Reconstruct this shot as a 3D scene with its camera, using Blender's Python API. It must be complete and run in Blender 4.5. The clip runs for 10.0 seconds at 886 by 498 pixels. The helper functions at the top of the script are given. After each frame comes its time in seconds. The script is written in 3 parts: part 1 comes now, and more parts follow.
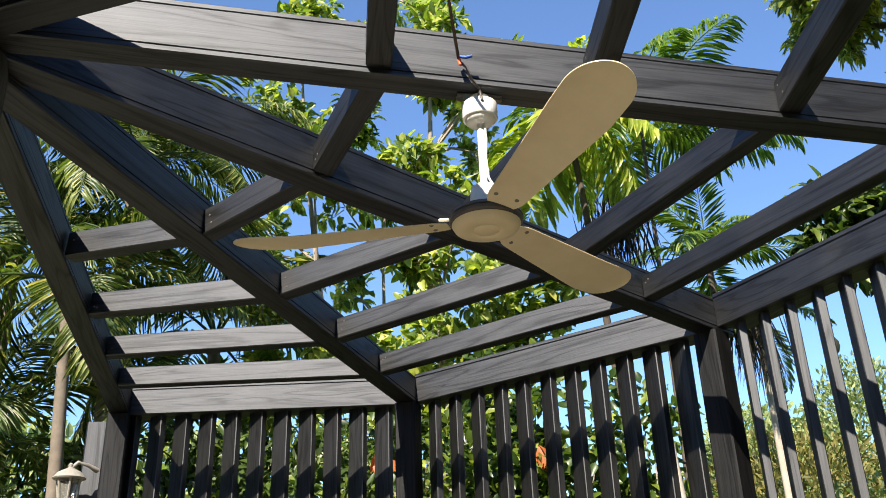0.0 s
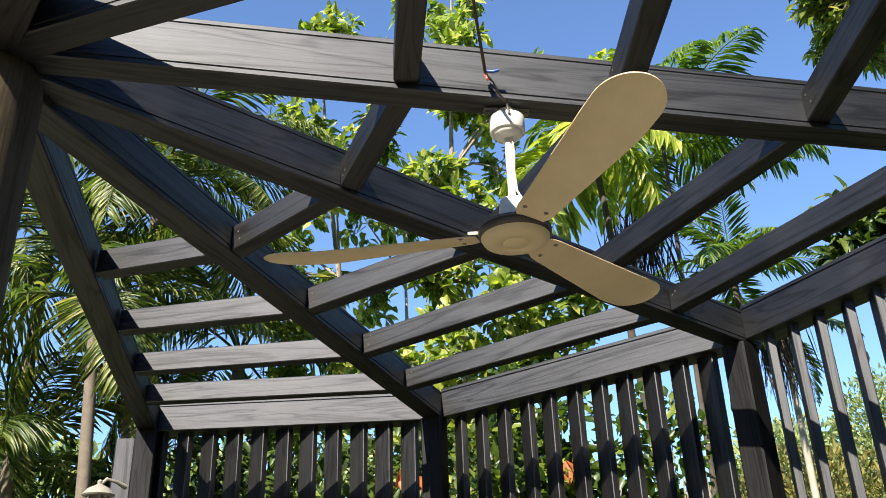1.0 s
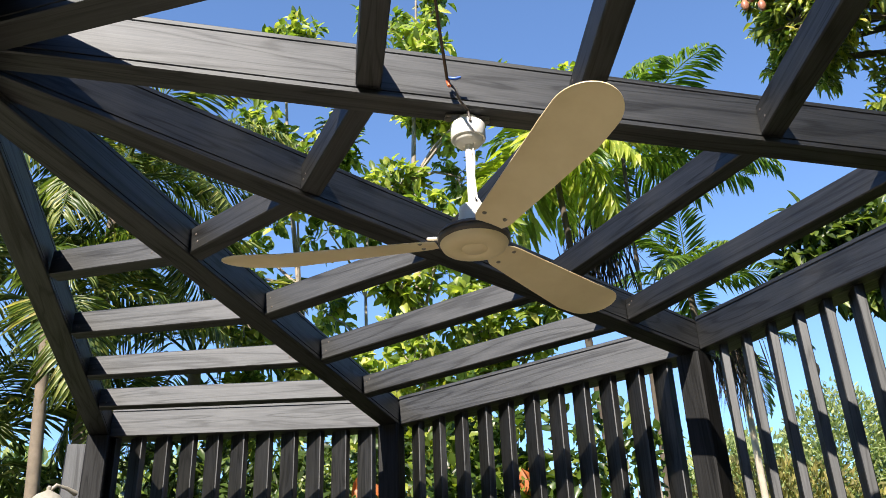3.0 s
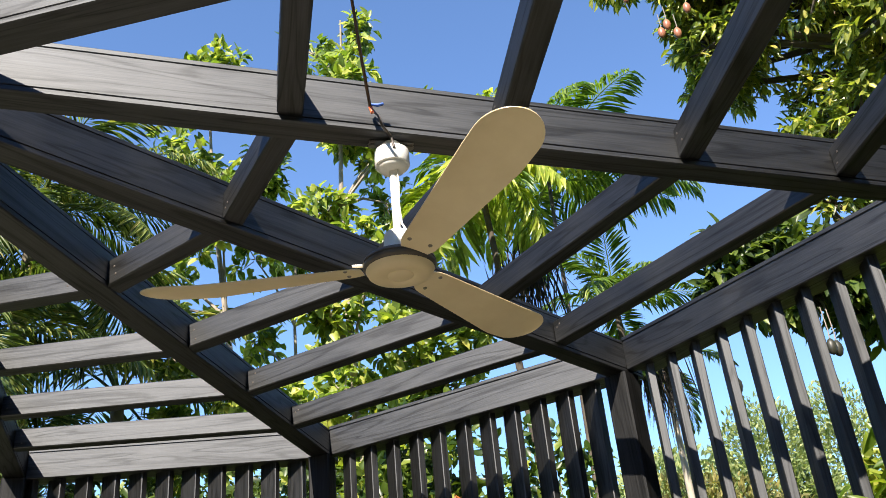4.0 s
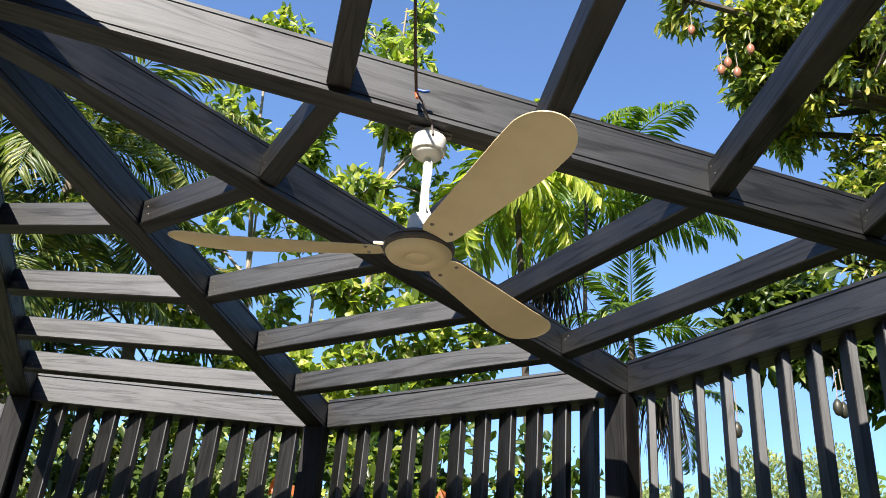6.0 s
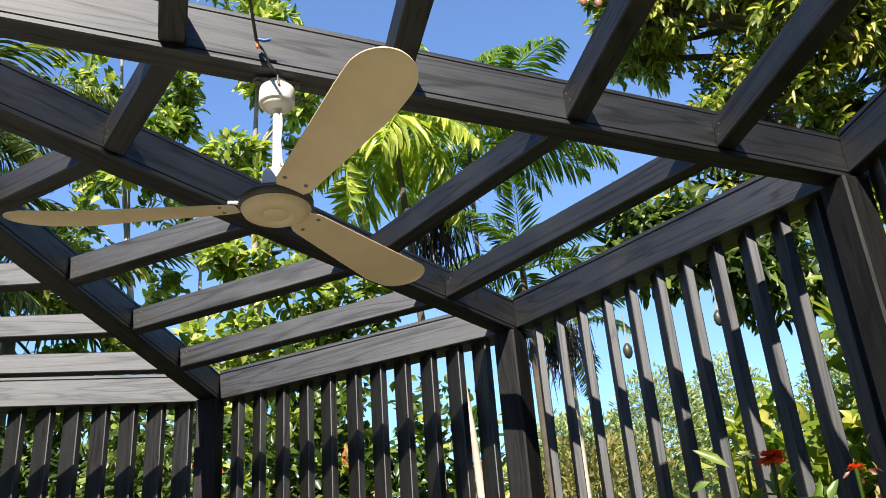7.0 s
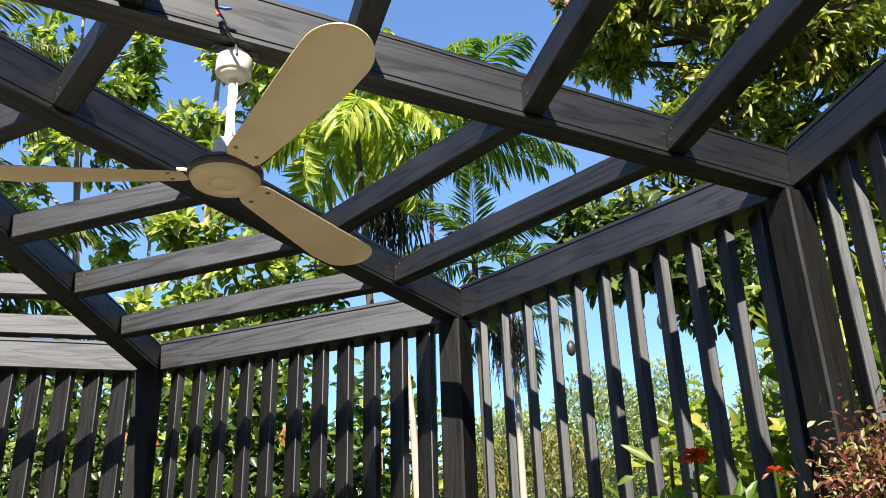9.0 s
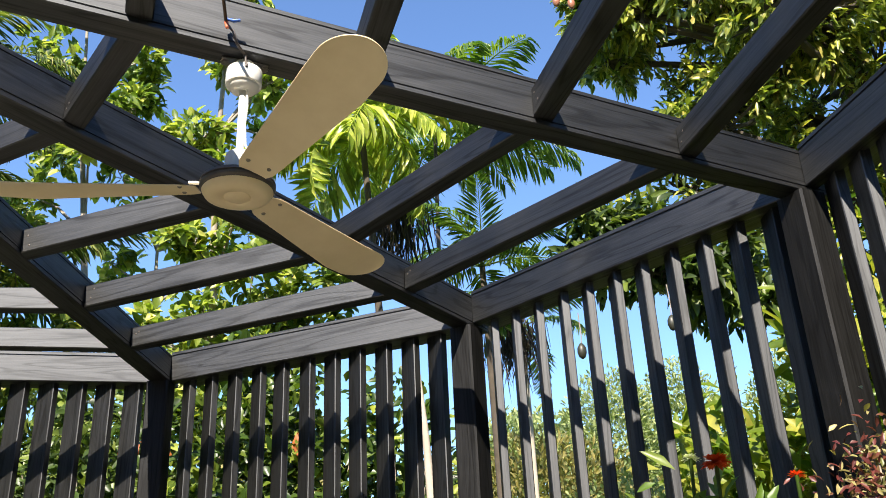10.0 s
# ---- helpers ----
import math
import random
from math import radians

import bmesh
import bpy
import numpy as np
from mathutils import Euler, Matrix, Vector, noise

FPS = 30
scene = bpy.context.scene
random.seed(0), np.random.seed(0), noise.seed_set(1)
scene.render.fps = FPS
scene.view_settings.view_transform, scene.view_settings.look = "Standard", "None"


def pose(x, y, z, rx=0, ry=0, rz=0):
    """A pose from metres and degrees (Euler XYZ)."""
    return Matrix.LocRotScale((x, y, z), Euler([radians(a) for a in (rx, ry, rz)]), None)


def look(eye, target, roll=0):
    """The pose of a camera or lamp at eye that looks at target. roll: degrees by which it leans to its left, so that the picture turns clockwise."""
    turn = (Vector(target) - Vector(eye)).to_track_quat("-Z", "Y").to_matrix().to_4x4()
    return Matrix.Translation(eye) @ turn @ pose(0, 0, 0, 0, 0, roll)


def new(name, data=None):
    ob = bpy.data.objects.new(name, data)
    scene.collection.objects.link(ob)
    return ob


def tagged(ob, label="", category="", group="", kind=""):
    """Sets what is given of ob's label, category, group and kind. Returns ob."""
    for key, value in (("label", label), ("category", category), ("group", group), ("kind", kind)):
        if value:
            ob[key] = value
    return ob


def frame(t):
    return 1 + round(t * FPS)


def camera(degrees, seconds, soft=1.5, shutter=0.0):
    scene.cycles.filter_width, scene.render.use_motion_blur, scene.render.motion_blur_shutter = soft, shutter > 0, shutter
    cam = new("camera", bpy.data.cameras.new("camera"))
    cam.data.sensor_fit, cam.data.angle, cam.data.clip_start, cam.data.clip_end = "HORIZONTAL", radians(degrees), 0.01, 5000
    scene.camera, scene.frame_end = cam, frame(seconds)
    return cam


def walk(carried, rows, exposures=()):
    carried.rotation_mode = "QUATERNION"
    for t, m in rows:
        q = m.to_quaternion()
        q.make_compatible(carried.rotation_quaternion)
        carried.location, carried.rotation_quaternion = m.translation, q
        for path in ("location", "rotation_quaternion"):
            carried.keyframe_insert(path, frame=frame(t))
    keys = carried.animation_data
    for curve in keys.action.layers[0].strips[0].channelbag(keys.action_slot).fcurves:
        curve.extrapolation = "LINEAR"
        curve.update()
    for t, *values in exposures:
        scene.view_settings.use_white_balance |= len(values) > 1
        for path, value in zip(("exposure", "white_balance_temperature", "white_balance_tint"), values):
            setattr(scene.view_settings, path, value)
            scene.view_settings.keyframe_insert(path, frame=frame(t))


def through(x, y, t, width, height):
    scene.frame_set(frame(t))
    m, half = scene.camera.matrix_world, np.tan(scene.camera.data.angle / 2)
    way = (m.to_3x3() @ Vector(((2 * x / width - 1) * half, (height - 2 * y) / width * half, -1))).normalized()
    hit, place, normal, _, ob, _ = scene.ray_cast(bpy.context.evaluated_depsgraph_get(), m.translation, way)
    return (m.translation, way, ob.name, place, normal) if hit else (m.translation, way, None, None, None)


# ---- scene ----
cam = camera(53.43, 10.0, soft=0.9)
PATH = [
    (0, (-0.012, 0.007, 1.207), (-0.037, 1.828, 2.033), -2.01),
    (0.5, (-0.030, 0.000, 1.201), (-0.088, 1.823, 2.022), -1.84),
    (1, (-0.036, 0.001, 1.200), (-0.105, 1.805, 2.059), -1.99),
    (1.5, (-0.026, 0.007, 1.197), (-0.103, 1.817, 2.045), -1.67),
    (2, (-0.020, 0.027, 1.192), (-0.104, 1.847, 2.017), -1.53),
    (2.5, (-0.022, 0.009, 1.191), (-0.103, 1.825, 2.025), -1.76),
    (3, (-0.031, -0.001, 1.186), (-0.011, 1.797, 2.062), -2.29),
    (3.2, (-0.029, -0.001, 1.190), (0.063, 1.787, 2.081), -2.71),
    (4.3, (-0.017, 0.013, 1.193), (0.165, 1.778, 2.117), -6.08),
    (4.5, (-0.016, -0.008, 1.189), (0.075, 1.757, 2.124), -7.77),
    (5, (0.017, -0.001, 1.184), (0.018, 1.723, 2.198), -10.76),
    (5.2, (0.017, 0.003, 1.175), (0.062, 1.721, 2.199), -10.65),
    (6.3, (0.001, -0.038, 1.138), (0.119, 1.751, 2.025), 7.54),
    (6.5, (0.036, -0.035, 1.158), (0.204, 1.752, 2.040), 3.73),
    (7, (0.097, 0.010, 1.148), (0.450, 1.798, 1.970), -4.58),
    (7.5, (0.097, 0.022, 1.127), (0.484, 1.822, 1.908), -3.23),
    (8, (0.100, 0.043, 1.110), (0.503, 1.841, 1.886), -1.55),
    (8.5, (0.107, 0.029, 1.114), (0.550, 1.824, 1.878), -0.89),
    (9, (0.119, -0.001, 1.125), (0.571, 1.777, 1.922), -1.83),
    (9.5, (0.100, -0.007, 1.147), (0.551, 1.768, 1.951), -2.91),
    (10, (0.098, 0.008, 1.145), (0.538, 1.786, 1.948), -2.78),
]
walk(cam, [(t, look(eye, target, roll)) for t, eye, target, roll in PATH], [(0.0, 1.22), (3.0, 1.22), (4.5, 1.32), (5.2, 1.32), (6.5, 1.28), (10.0, 1.32)])

# ---- light ----
SUN_WAY = Vector((0.42, 1.068, -1.0)).normalized()
sun = new("sun", bpy.data.lights.new("sun", "SUN"))
sun.data.energy, sun.data.angle, sun.data.color = 5.0, radians(0.55), (1.0, 0.9, 0.76)
sun.rotation_mode = "QUATERNION"
sun.rotation_quaternion = SUN_WAY.to_track_quat("-Z", "Y")
world = bpy.data.worlds.new("sky")
scene.world = world
world.use_nodes = True
wn = world.node_tree.nodes
sky = wn.new("ShaderNodeTexSky")
sky.sky_type, sky.sun_disc = "NISHITA", False
sky.sun_elevation = math.asin(-SUN_WAY.z)
sky.sun_rotation = math.atan2(-SUN_WAY.x, -SUN_WAY.y)
sky.altitude = 2400.0
sky.air_density, sky.dust_density, sky.ozone_density = 1.0, 0.0, 5.0
wn["Background"].inputs["Strength"].default_value = 0.147
deep = wn.new("ShaderNodeMix")
deep.data_type, deep.blend_type = "RGBA", "MULTIPLY"
deep.inputs[0].default_value, deep.inputs[7].default_value = 1.0, (0.97, 0.98, 0.985, 1.0)
world.node_tree.links.new(sky.outputs["Color"], deep.inputs[6])
world.node_tree.links.new(deep.outputs[2], wn["Background"].inputs["Color"])

# ---- materials ----
def material(name):
    m = bpy.data.materials.new(name)
    m.use_nodes = True
    return m, m.node_tree.nodes, m.node_tree.links, m.node_tree.nodes["Principled BSDF"]


def ramp(nodes, stops):
    r = nodes.new("ShaderNodeValToRGB")
    els = r.color_ramp.elements
    while len(els) < len(stops):
        els.new(0.5)
    for e, (p, c) in zip(els, stops):
        e.position, e.color = p, (*c, 1.0)
    return r


def noise_tex(nodes, links, vec, scale, detail=4.0, rough=0.55, distort=0.0):
    n = nodes.new("ShaderNodeTexNoise")
    n.inputs["Scale"].default_value, n.inputs["Detail"].default_value = scale, detail
    n.inputs["Roughness"].default_value, n.inputs["Distortion"].default_value = rough, distort
    links.new(vec, n.inputs["Vector"])
    return n


def mix_rgb(nodes, links, fac, a, b, kind="MIX"):
    m = nodes.new("ShaderNodeMix")
    m.data_type, m.blend_type = "RGBA", kind
    for value, socket in ((fac, m.inputs[0]), (a, m.inputs[6]), (b, m.inputs[7])):
        if isinstance(value, bpy.types.NodeSocket):
            links.new(value, socket)
        elif isinstance(value, tuple):
            socket.default_value = (*value, 1.0)
        else:
            socket.default_value = value
    return m.outputs[2]


def bumped(nodes, links, bsdf, height, strength, distance=0.004):
    b = nodes.new("ShaderNodeBump")
    b.inputs["Strength"].default_value, b.inputs["Distance"].default_value = strength, distance
    links.new(height, b.inputs["Height"])
    links.new(b.outputs["Normal"], bsdf.inputs["Normal"])


def stained_wood(name, dark, pale, worn, rough=(0.54, 0.62), sheen=(0.018, 0.102)):
    """Dark-stained softwood, grain along the local x axis, under a worn satin coat."""
    m, n, l, b = material(name)
    tc, info = n.new("ShaderNodeTexCoord"), n.new("ShaderNodeObjectInfo")
    shift = n.new("ShaderNodeVectorMath")
    shift.operation = "MULTIPLY_ADD"
    l.new(info.outputs["Random"], shift.inputs[0])
    shift.inputs[1].default_value = (37.0, 11.0, 5.0)
    l.new(tc.outputs["Object"], shift.inputs[2])
    fine = n.new("ShaderNodeMapping")
    fine.inputs["Scale"].default_value = (2.2, 60.0, 60.0)
    l.new(shift.outputs[0], fine.inputs["Vector"])
    grain = noise_tex(n, l, fine.outputs[0], 3.0, 5.0, 0.6, 0.3)
    wide = n.new("ShaderNodeMapping")
    wide.inputs["Scale"].default_value = (0.55, 7.0, 7.0)
    l.new(shift.outputs[0], wide.inputs["Vector"])
    swirl = noise_tex(n, l, wide.outputs[0], 1.6, 2.0, 0.5, 0.6)
    rings = n.new("ShaderNodeMath")
    rings.operation = "MULTIPLY"
    l.new(swirl.outputs["Fac"], rings.inputs[0])
    rings.inputs[1].default_value = 38.0
    wave = n.new("ShaderNodeMath")
    wave.operation = "SINE"
    l.new(rings.outputs[0], wave.inputs[0])
    lines = ramp(n, [(0.0, (0.2, 0.2, 0.2)), (0.16, (0.75, 0.75, 0.75)), (1.0, (1, 1, 1))])
    half = n.new("ShaderNodeMath")
    half.operation = "MULTIPLY_ADD"
    half.inputs[1].default_value, half.inputs[2].default_value = 0.5, 0.5
    l.new(wave.outputs[0], half.inputs[0])
    l.new(half.outputs[0], lines.inputs["Fac"])
    base = ramp(n, [(0.3, dark), (0.7, pale)])
    l.new(grain.outputs["Fac"], base.inputs["Fac"])
    ringed = mix_rgb(n, l, 0.35, base.outputs[0], mix_rgb(n, l, 1.0, base.outputs[0], lines.outputs[0], "MULTIPLY"))
    spots = noise_tex(n, l, tc.outputs["Object"], 2.3, 6.0, 0.7)
    wear = ramp(n, [(0.52, (0, 0, 0)), (0.72, (1, 1, 1))])
    l.new(spots.outputs["Fac"], wear.inputs["Fac"])
    amount = n.new("ShaderNodeMath")
    amount.operation = "MULTIPLY"
    amount.inputs[1].default_value = 0.45
    l.new(wear.outputs[0], amount.inputs[0])
    l.new(mix_rgb(n, l, amount.outputs[0], ringed, worn), b.inputs["Base Color"])
    gloss = n.new("ShaderNodeMapRange")
    gloss.inputs["To Min"].default_value, gloss.inputs["To Max"].default_value = rough
    streak = mix_rgb(n, l, 0.4, grain.outputs["Fac"], lines.outputs[0])
    l.new(streak, gloss.inputs["Value"])
    b.inputs["Roughness"].default_value, b.inputs["Specular IOR Level"].default_value = 0.7, 0.08
    shine = n.new("ShaderNodeMapRange")
    shine.inputs["To Min"].default_value, shine.inputs["To Max"].default_value = sheen
    l.new(streak, shine.inputs["Value"])
    satin = n.new("ShaderNodeBsdfAnisotropic")
    satin.distribution = "BECKMANN"
    l.new(mix_rgb(n, l, 1.0, shine.outputs[0], (0.93, 0.97, 1.05), "MULTIPLY"), satin.inputs["Color"])
    l.new(gloss.outputs[0], satin.inputs["Roughness"])
    relief = mix_rgb(n, l, 0.25, grain.outputs["Fac"], lines.outputs[0])
    bumped(n, l, b, relief, 0.3, 0.002)
    l.new(b.inputs["Normal"].links[0].from_socket, satin.inputs["Normal"])
    both = n.new("ShaderNodeAddShader")
    l.new(b.outputs[0], both.inputs[0])
    l.new(satin.outputs[0], both.inputs[1])
    l.new(both.outputs[0], n["Material Output"].inputs["Surface"])
    return m


def painted(name, colour, stain, rough=0.35, scale=9.0, metal=0.0, bump=0.08):
    m, n, l, b = material(name)
    tc = n.new("ShaderNodeTexCoord")
    a = noise_tex(n, l, tc.outputs["Object"], scale, 5.0, 0.65)
    r = ramp(n, [(0.35, colour), (0.75, stain)])
    l.new(a.outputs["Fac"], r.inputs["Fac"])
    l.new(r.outputs[0], b.inputs["Base Color"])
    b.inputs["Roughness"].default_value, b.inputs["Metallic"].default_value = rough, metal
    f = noise_tex(n, l, tc.outputs["Object"], scale * 14, 3.0)
    bumped(n, l, b, f.outputs["Fac"], bump, 0.002)
    return m


def leafy(name, stops, through=0.35, rough=0.4):
    """Leaves: each island takes its own tint; some light passes through the blade."""
    m, n, l, b = material(name)
    geo = n.new("ShaderNodeNewGeometry")
    tc = n.new("ShaderNodeTexCoord")
    r = ramp(n, stops)
    l.new(geo.outputs["Random Per Island"], r.inputs["Fac"])
    blot = noise_tex(n, l, tc.outputs["Object"], 14.0, 3.0)
    var = ramp(n, [(0.3, (0.72, 0.72, 0.72)), (0.7, (1.15, 1.15, 1.05))])
    l.new(blot.outputs["Fac"], var.inputs["Fac"])
    col = mix_rgb(n, l, 1.0, r.outputs[0], var.outputs[0], "MULTIPLY")
    l.new(col, b.inputs["Base Color"])
    b.inputs["Roughness"].default_value = rough
    b.inputs["Specular IOR Level"].default_value = 0.45
    t = n.new("ShaderNodeBsdfTranslucent")
    l.new(mix_rgb(n, l, 1.0, col, (1.5, 1.7, 0.7), "MULTIPLY"), t.inputs["Color"])
    mix = n.new("ShaderNodeMixShader")
    mix.inputs[0].default_value = through
    l.new(b.outputs[0], mix.inputs[1])
    l.new(t.outputs[0], mix.inputs[2])
    l.new(mix.outputs[0], n["Material Output"].inputs["Surface"])
    return m


WOOD = stained_wood("black_stained_wood", (0.0045, 0.0044, 0.0042), (0.014, 0.0138, 0.013), (0.03, 0.029, 0.027))
# Shaded copy of WOOD for the posts: same stain, colour and sheen lowered.
POSTSHADED = stained_wood("shade_darkened_post_wood", (0.0035, 0.0034, 0.0033), (0.0105, 0.0102, 0.0098), (0.024, 0.0235, 0.022), (0.64, 0.72), (0.004, 0.026))
POSTWOOD = stained_wood("weathered_post_wood", (0.05, 0.04, 0.028), (0.12, 0.098, 0.066), (0.17, 0.14, 0.1), (0.6, 0.7), (0.005, 0.02))
CREAM = painted("cream_enamel", (0.82, 0.69, 0.45), (0.73, 0.6, 0.37), 0.35, 7.0)
WHITE = painted("white_enamel", (0.83, 0.82, 0.8), (0.74, 0.72, 0.68), 0.5, 12.0)
DARKMETAL = painted("dark_motor_band", (0.07, 0.06, 0.055), (0.12, 0.1, 0.085), 0.45, 30.0)
STEEL = painted("dull_steel", (0.35, 0.34, 0.32), (0.2, 0.17, 0.14), 0.4, 40.0, 0.8)
RUBBER = painted("brown_cable_sheath", (0.06, 0.035, 0.02), (0.11, 0.06, 0.03), 0.5, 30.0)
BLUEWIRE = painted("blue_wire", (0.03, 0.1, 0.45), (0.05, 0.15, 0.5), 0.4)
ORANGEWIRE = painted("orange_connector", (0.75, 0.16, 0.05), (0.6, 0.1, 0.03), 0.4)
BARK = painted("pale_bark", (0.36, 0.31, 0.25), (0.2, 0.165, 0.13), 0.85, 6.0, 0.0, 0.6)
PALMBARK = painted("grey_palm_bark", (0.22, 0.18, 0.14), (0.12, 0.1, 0.08), 0.85, 9.0, 0.0, 0.6)
MANGOBARK = painted("dark_mango_bark", (0.1, 0.08, 0.06), (0.05, 0.04, 0.03), 0.9, 8.0, 0.0, 0.6)
WHITEBARK = painted("white_bark", (0.5, 0.44, 0.36), (0.34, 0.29, 0.23), 0.8, 5.0, 0.0, 0.4)
TREELEAF = leafy("broad_tree_leaf", [(0.0, (0.06, 0.11, 0.02)), (0.4, (0.18, 0.25, 0.045)), (0.75, (0.36, 0.42, 0.08)), (1.0, (0.52, 0.5, 0.13))], 0.38)
MANGOLEAF = leafy("mango_leaf", [(0.0, (0.06, 0.1, 0.018)), (0.5, (0.22, 0.26, 0.045)), (0.85, (0.42, 0.42, 0.085)), (1.0, (0.56, 0.48, 0.14))], 0.38, 0.33)
PALMLEAF = leafy("palm_leaflet", [(0.0, (0.05, 0.11, 0.018)), (0.6, (0.13, 0.21, 0.032)), (1.0, (0.3, 0.36, 0.07))], 0.35, 0.38)
PALMDARK = leafy("shaded_palm_leaflet", [(0.0, (0.04, 0.075, 0.02)), (0.5, (0.12, 0.165, 0.04)), (0.8, (0.25, 0.28, 0.08)), (1.0, (0.45, 0.38, 0.16))], 0.32, 0.42)
PALMLIME = leafy("lime_palm_leaflet", [(0.0, (0.16, 0.23, 0.03)), (0.6, (0.4, 0.46, 0.07)), (1.0, (0.58, 0.57, 0.14))], 0.4, 0.35)
YELLOWLEAF = leafy("yellow_green_leaf", [(0.0, (0.06, 0.13, 0.015)), (0.5, (0.19, 0.25, 0.03)), (1.0, (0.42, 0.4, 0.08))], 0.4, 0.35)
VINELEAF = leafy("vine_leaf", [(0.0, (0.018, 0.042, 0.007)), (0.55, (0.055, 0.1, 0.015)), (0.85, (0.14, 0.19, 0.028)), (1.0, (0.32, 0.36, 0.06))], 0.3, 0.35)
HEDGELEAF = leafy("hedge_leaf", [(0.0, (0.03, 0.05, 0.014)), (0.6, (0.065, 0.11, 0.022)), (1.0, (0.2, 0.25, 0.05))], 0.3, 0.4)
# FARLEAF: aerial haze is painted in as a paler, greyer leaf colour.
FARLEAF = leafy("hazed_distant_leaf", [(0.0, (0.13, 0.18, 0.075)), (0.6, (0.27, 0.32, 0.13)), (1.0, (0.4, 0.42, 0.18))], 0.3, 0.6)
OLIVELEAF = leafy("olive_leaf", [(0.0, (0.09, 0.09, 0.025)), (0.6, (0.2, 0.18, 0.05)), (1.0, (0.32, 0.27, 0.08))], 0.3, 0.6)
DRYLEAF = leafy("dry_dark_strands", [(0.0, (0.02, 0.015, 0.012)), (1.0, (0.07, 0.05, 0.035))], 0.1, 0.7)
RUSTLEAF = leafy("rust_orange_leaf", [(0.0, (0.42, 0.1, 0.03)), (1.0, (0.55, 0.2, 0.07))], 0.3, 0.5)
REDLEAF = leafy("maroon_leaf", [(0.0, (0.09, 0.018, 0.02)), (0.45, (0.16, 0.045, 0.035)), (0.7, (0.13, 0.14, 0.04)), (1.0, (0.42, 0.36, 0.16))], 0.25, 0.4)
REDPETAL = leafy("scarlet_petal", [(0.0, (0.75, 0.05, 0.015)), (1.0, (0.85, 0.13, 0.02))], 0.25, 0.5)
WHITEPETAL = leafy("white_petal", [(0.0, (0.8, 0.8, 0.74)), (1.0, (0.85, 0.85, 0.8))], 0.25, 0.5)
FRUIT = painted("blushed_mango_skin", (0.36, 0.12, 0.08), (0.32, 0.22, 0.07), 0.4, 12.0)
GREENFRUIT = painted("dark_green_mango_skin", (0.025, 0.028, 0.02), (0.05, 0.045, 0.03), 0.45, 12.0)
GROUND = painted("grass_ground", (0.06, 0.1, 0.025), (0.12, 0.13, 0.05), 0.9, 0.7, 0.0, 0.6)
PAVING = painted("tan_paving", (0.18, 0.158, 0.128), (0.145, 0.127, 0.103), 0.8, 2.0, 0.0, 0.3)
LAMPPAINT = painted("off_white_lantern_paint", (0.36, 0.34, 0.29), (0.24, 0.22, 0.18), 0.45, 25.0)
FROST, _n, _l, _b = material("lantern_glass")
_b.inputs["Base Color"].default_value = (0.5, 0.48, 0.42, 1)
_b.inputs["Roughness"].default_value, _b.inputs["Transmission Weight"].default_value = 0.25, 0.7

# ---- mesh helpers ----
rng = np.random.default_rng(7)


def mesh_of(name, verts, faces, mat, smooth=False):
    me = bpy.data.meshes.new(name)
    me.from_pydata([tuple(v) for v in verts], [], [tuple(f) for f in faces])
    me.materials.append(mat)
    if smooth:
        me.shade_smooth()
        me.set_sharp_from_angle(angle=radians(50))
    me.update()
    return me


def part(name, data, mat, parent, label=""):
    """Links a bmesh or a mesh as one mesh object under a thing or a part."""
    if isinstance(data, bmesh.types.BMesh):
        me = bpy.data.meshes.new(name)
        data.to_mesh(me)
        data.free()
        me.materials.append(mat)
    else:
        me = data
    ob = new(name, me)
    ob.parent = parent
    if label:
        ob["label"] = label
    return ob


def thing(name, label, category, group="", kind="", at=(0, 0, 0)):
    ob = tagged(new(name), label, category, group, kind)
    ob.location = at
    ob.empty_display_size = 0.1
    return ob


def section(w, h, grooves=(), chamfer=0.004, deep=0.004, gap=0.0028):
    """Cross-section in y, z of a timber whose sides carry small grooves at the given heights; z from 0 to h."""
    side = [(w / 2 - chamfer, 0.0), (w / 2, chamfer)]
    for g in grooves:
        side += [(w / 2, g - gap), (w / 2 - deep, g - gap * 0.6), (w / 2 - deep, g + gap * 0.6), (w / 2, g + gap)]
    side += [(w / 2, h - chamfer), (w / 2 - chamfer, h)]
    return side + [(-y, z) for y, z in reversed(side)]


def timber(name, length, outline, mat, skew0=0.0, skew1=0.0, wobble=0.0):
    """A prism along x; the ends are cut at an angle (x shifts with y by skew)."""
    k = len(outline)
    verts, faces = [], []
    steps = 6
    for s in range(steps + 1):
        u = s / steps
        for y, z in outline:
            verts.append((u * length + y * ((1 - u) * skew0 + u * skew1), y + wobble * math.sin(u * 3.1), z))
    for s in range(steps):
        for i in range(k):
            j = (i + 1) % k
            faces.append((s * k + i, (s + 1) * k + i, (s + 1) * k + j, s * k + j))
    faces.append(tuple(range(k)))
    faces.append(tuple(reversed(range(steps * k, (steps + 1) * k))))
    return mesh_of(name, verts, faces, mat)


def frame_matrix(origin, x_axis, z_axis):
    x = Vector(x_axis).normalized()
    y = Vector(z_axis).cross(x).normalized()
    z = x.cross(y)
    m = Matrix((x, y, z)).transposed().to_4x4()
    m.translation = Vector(origin)
    return m


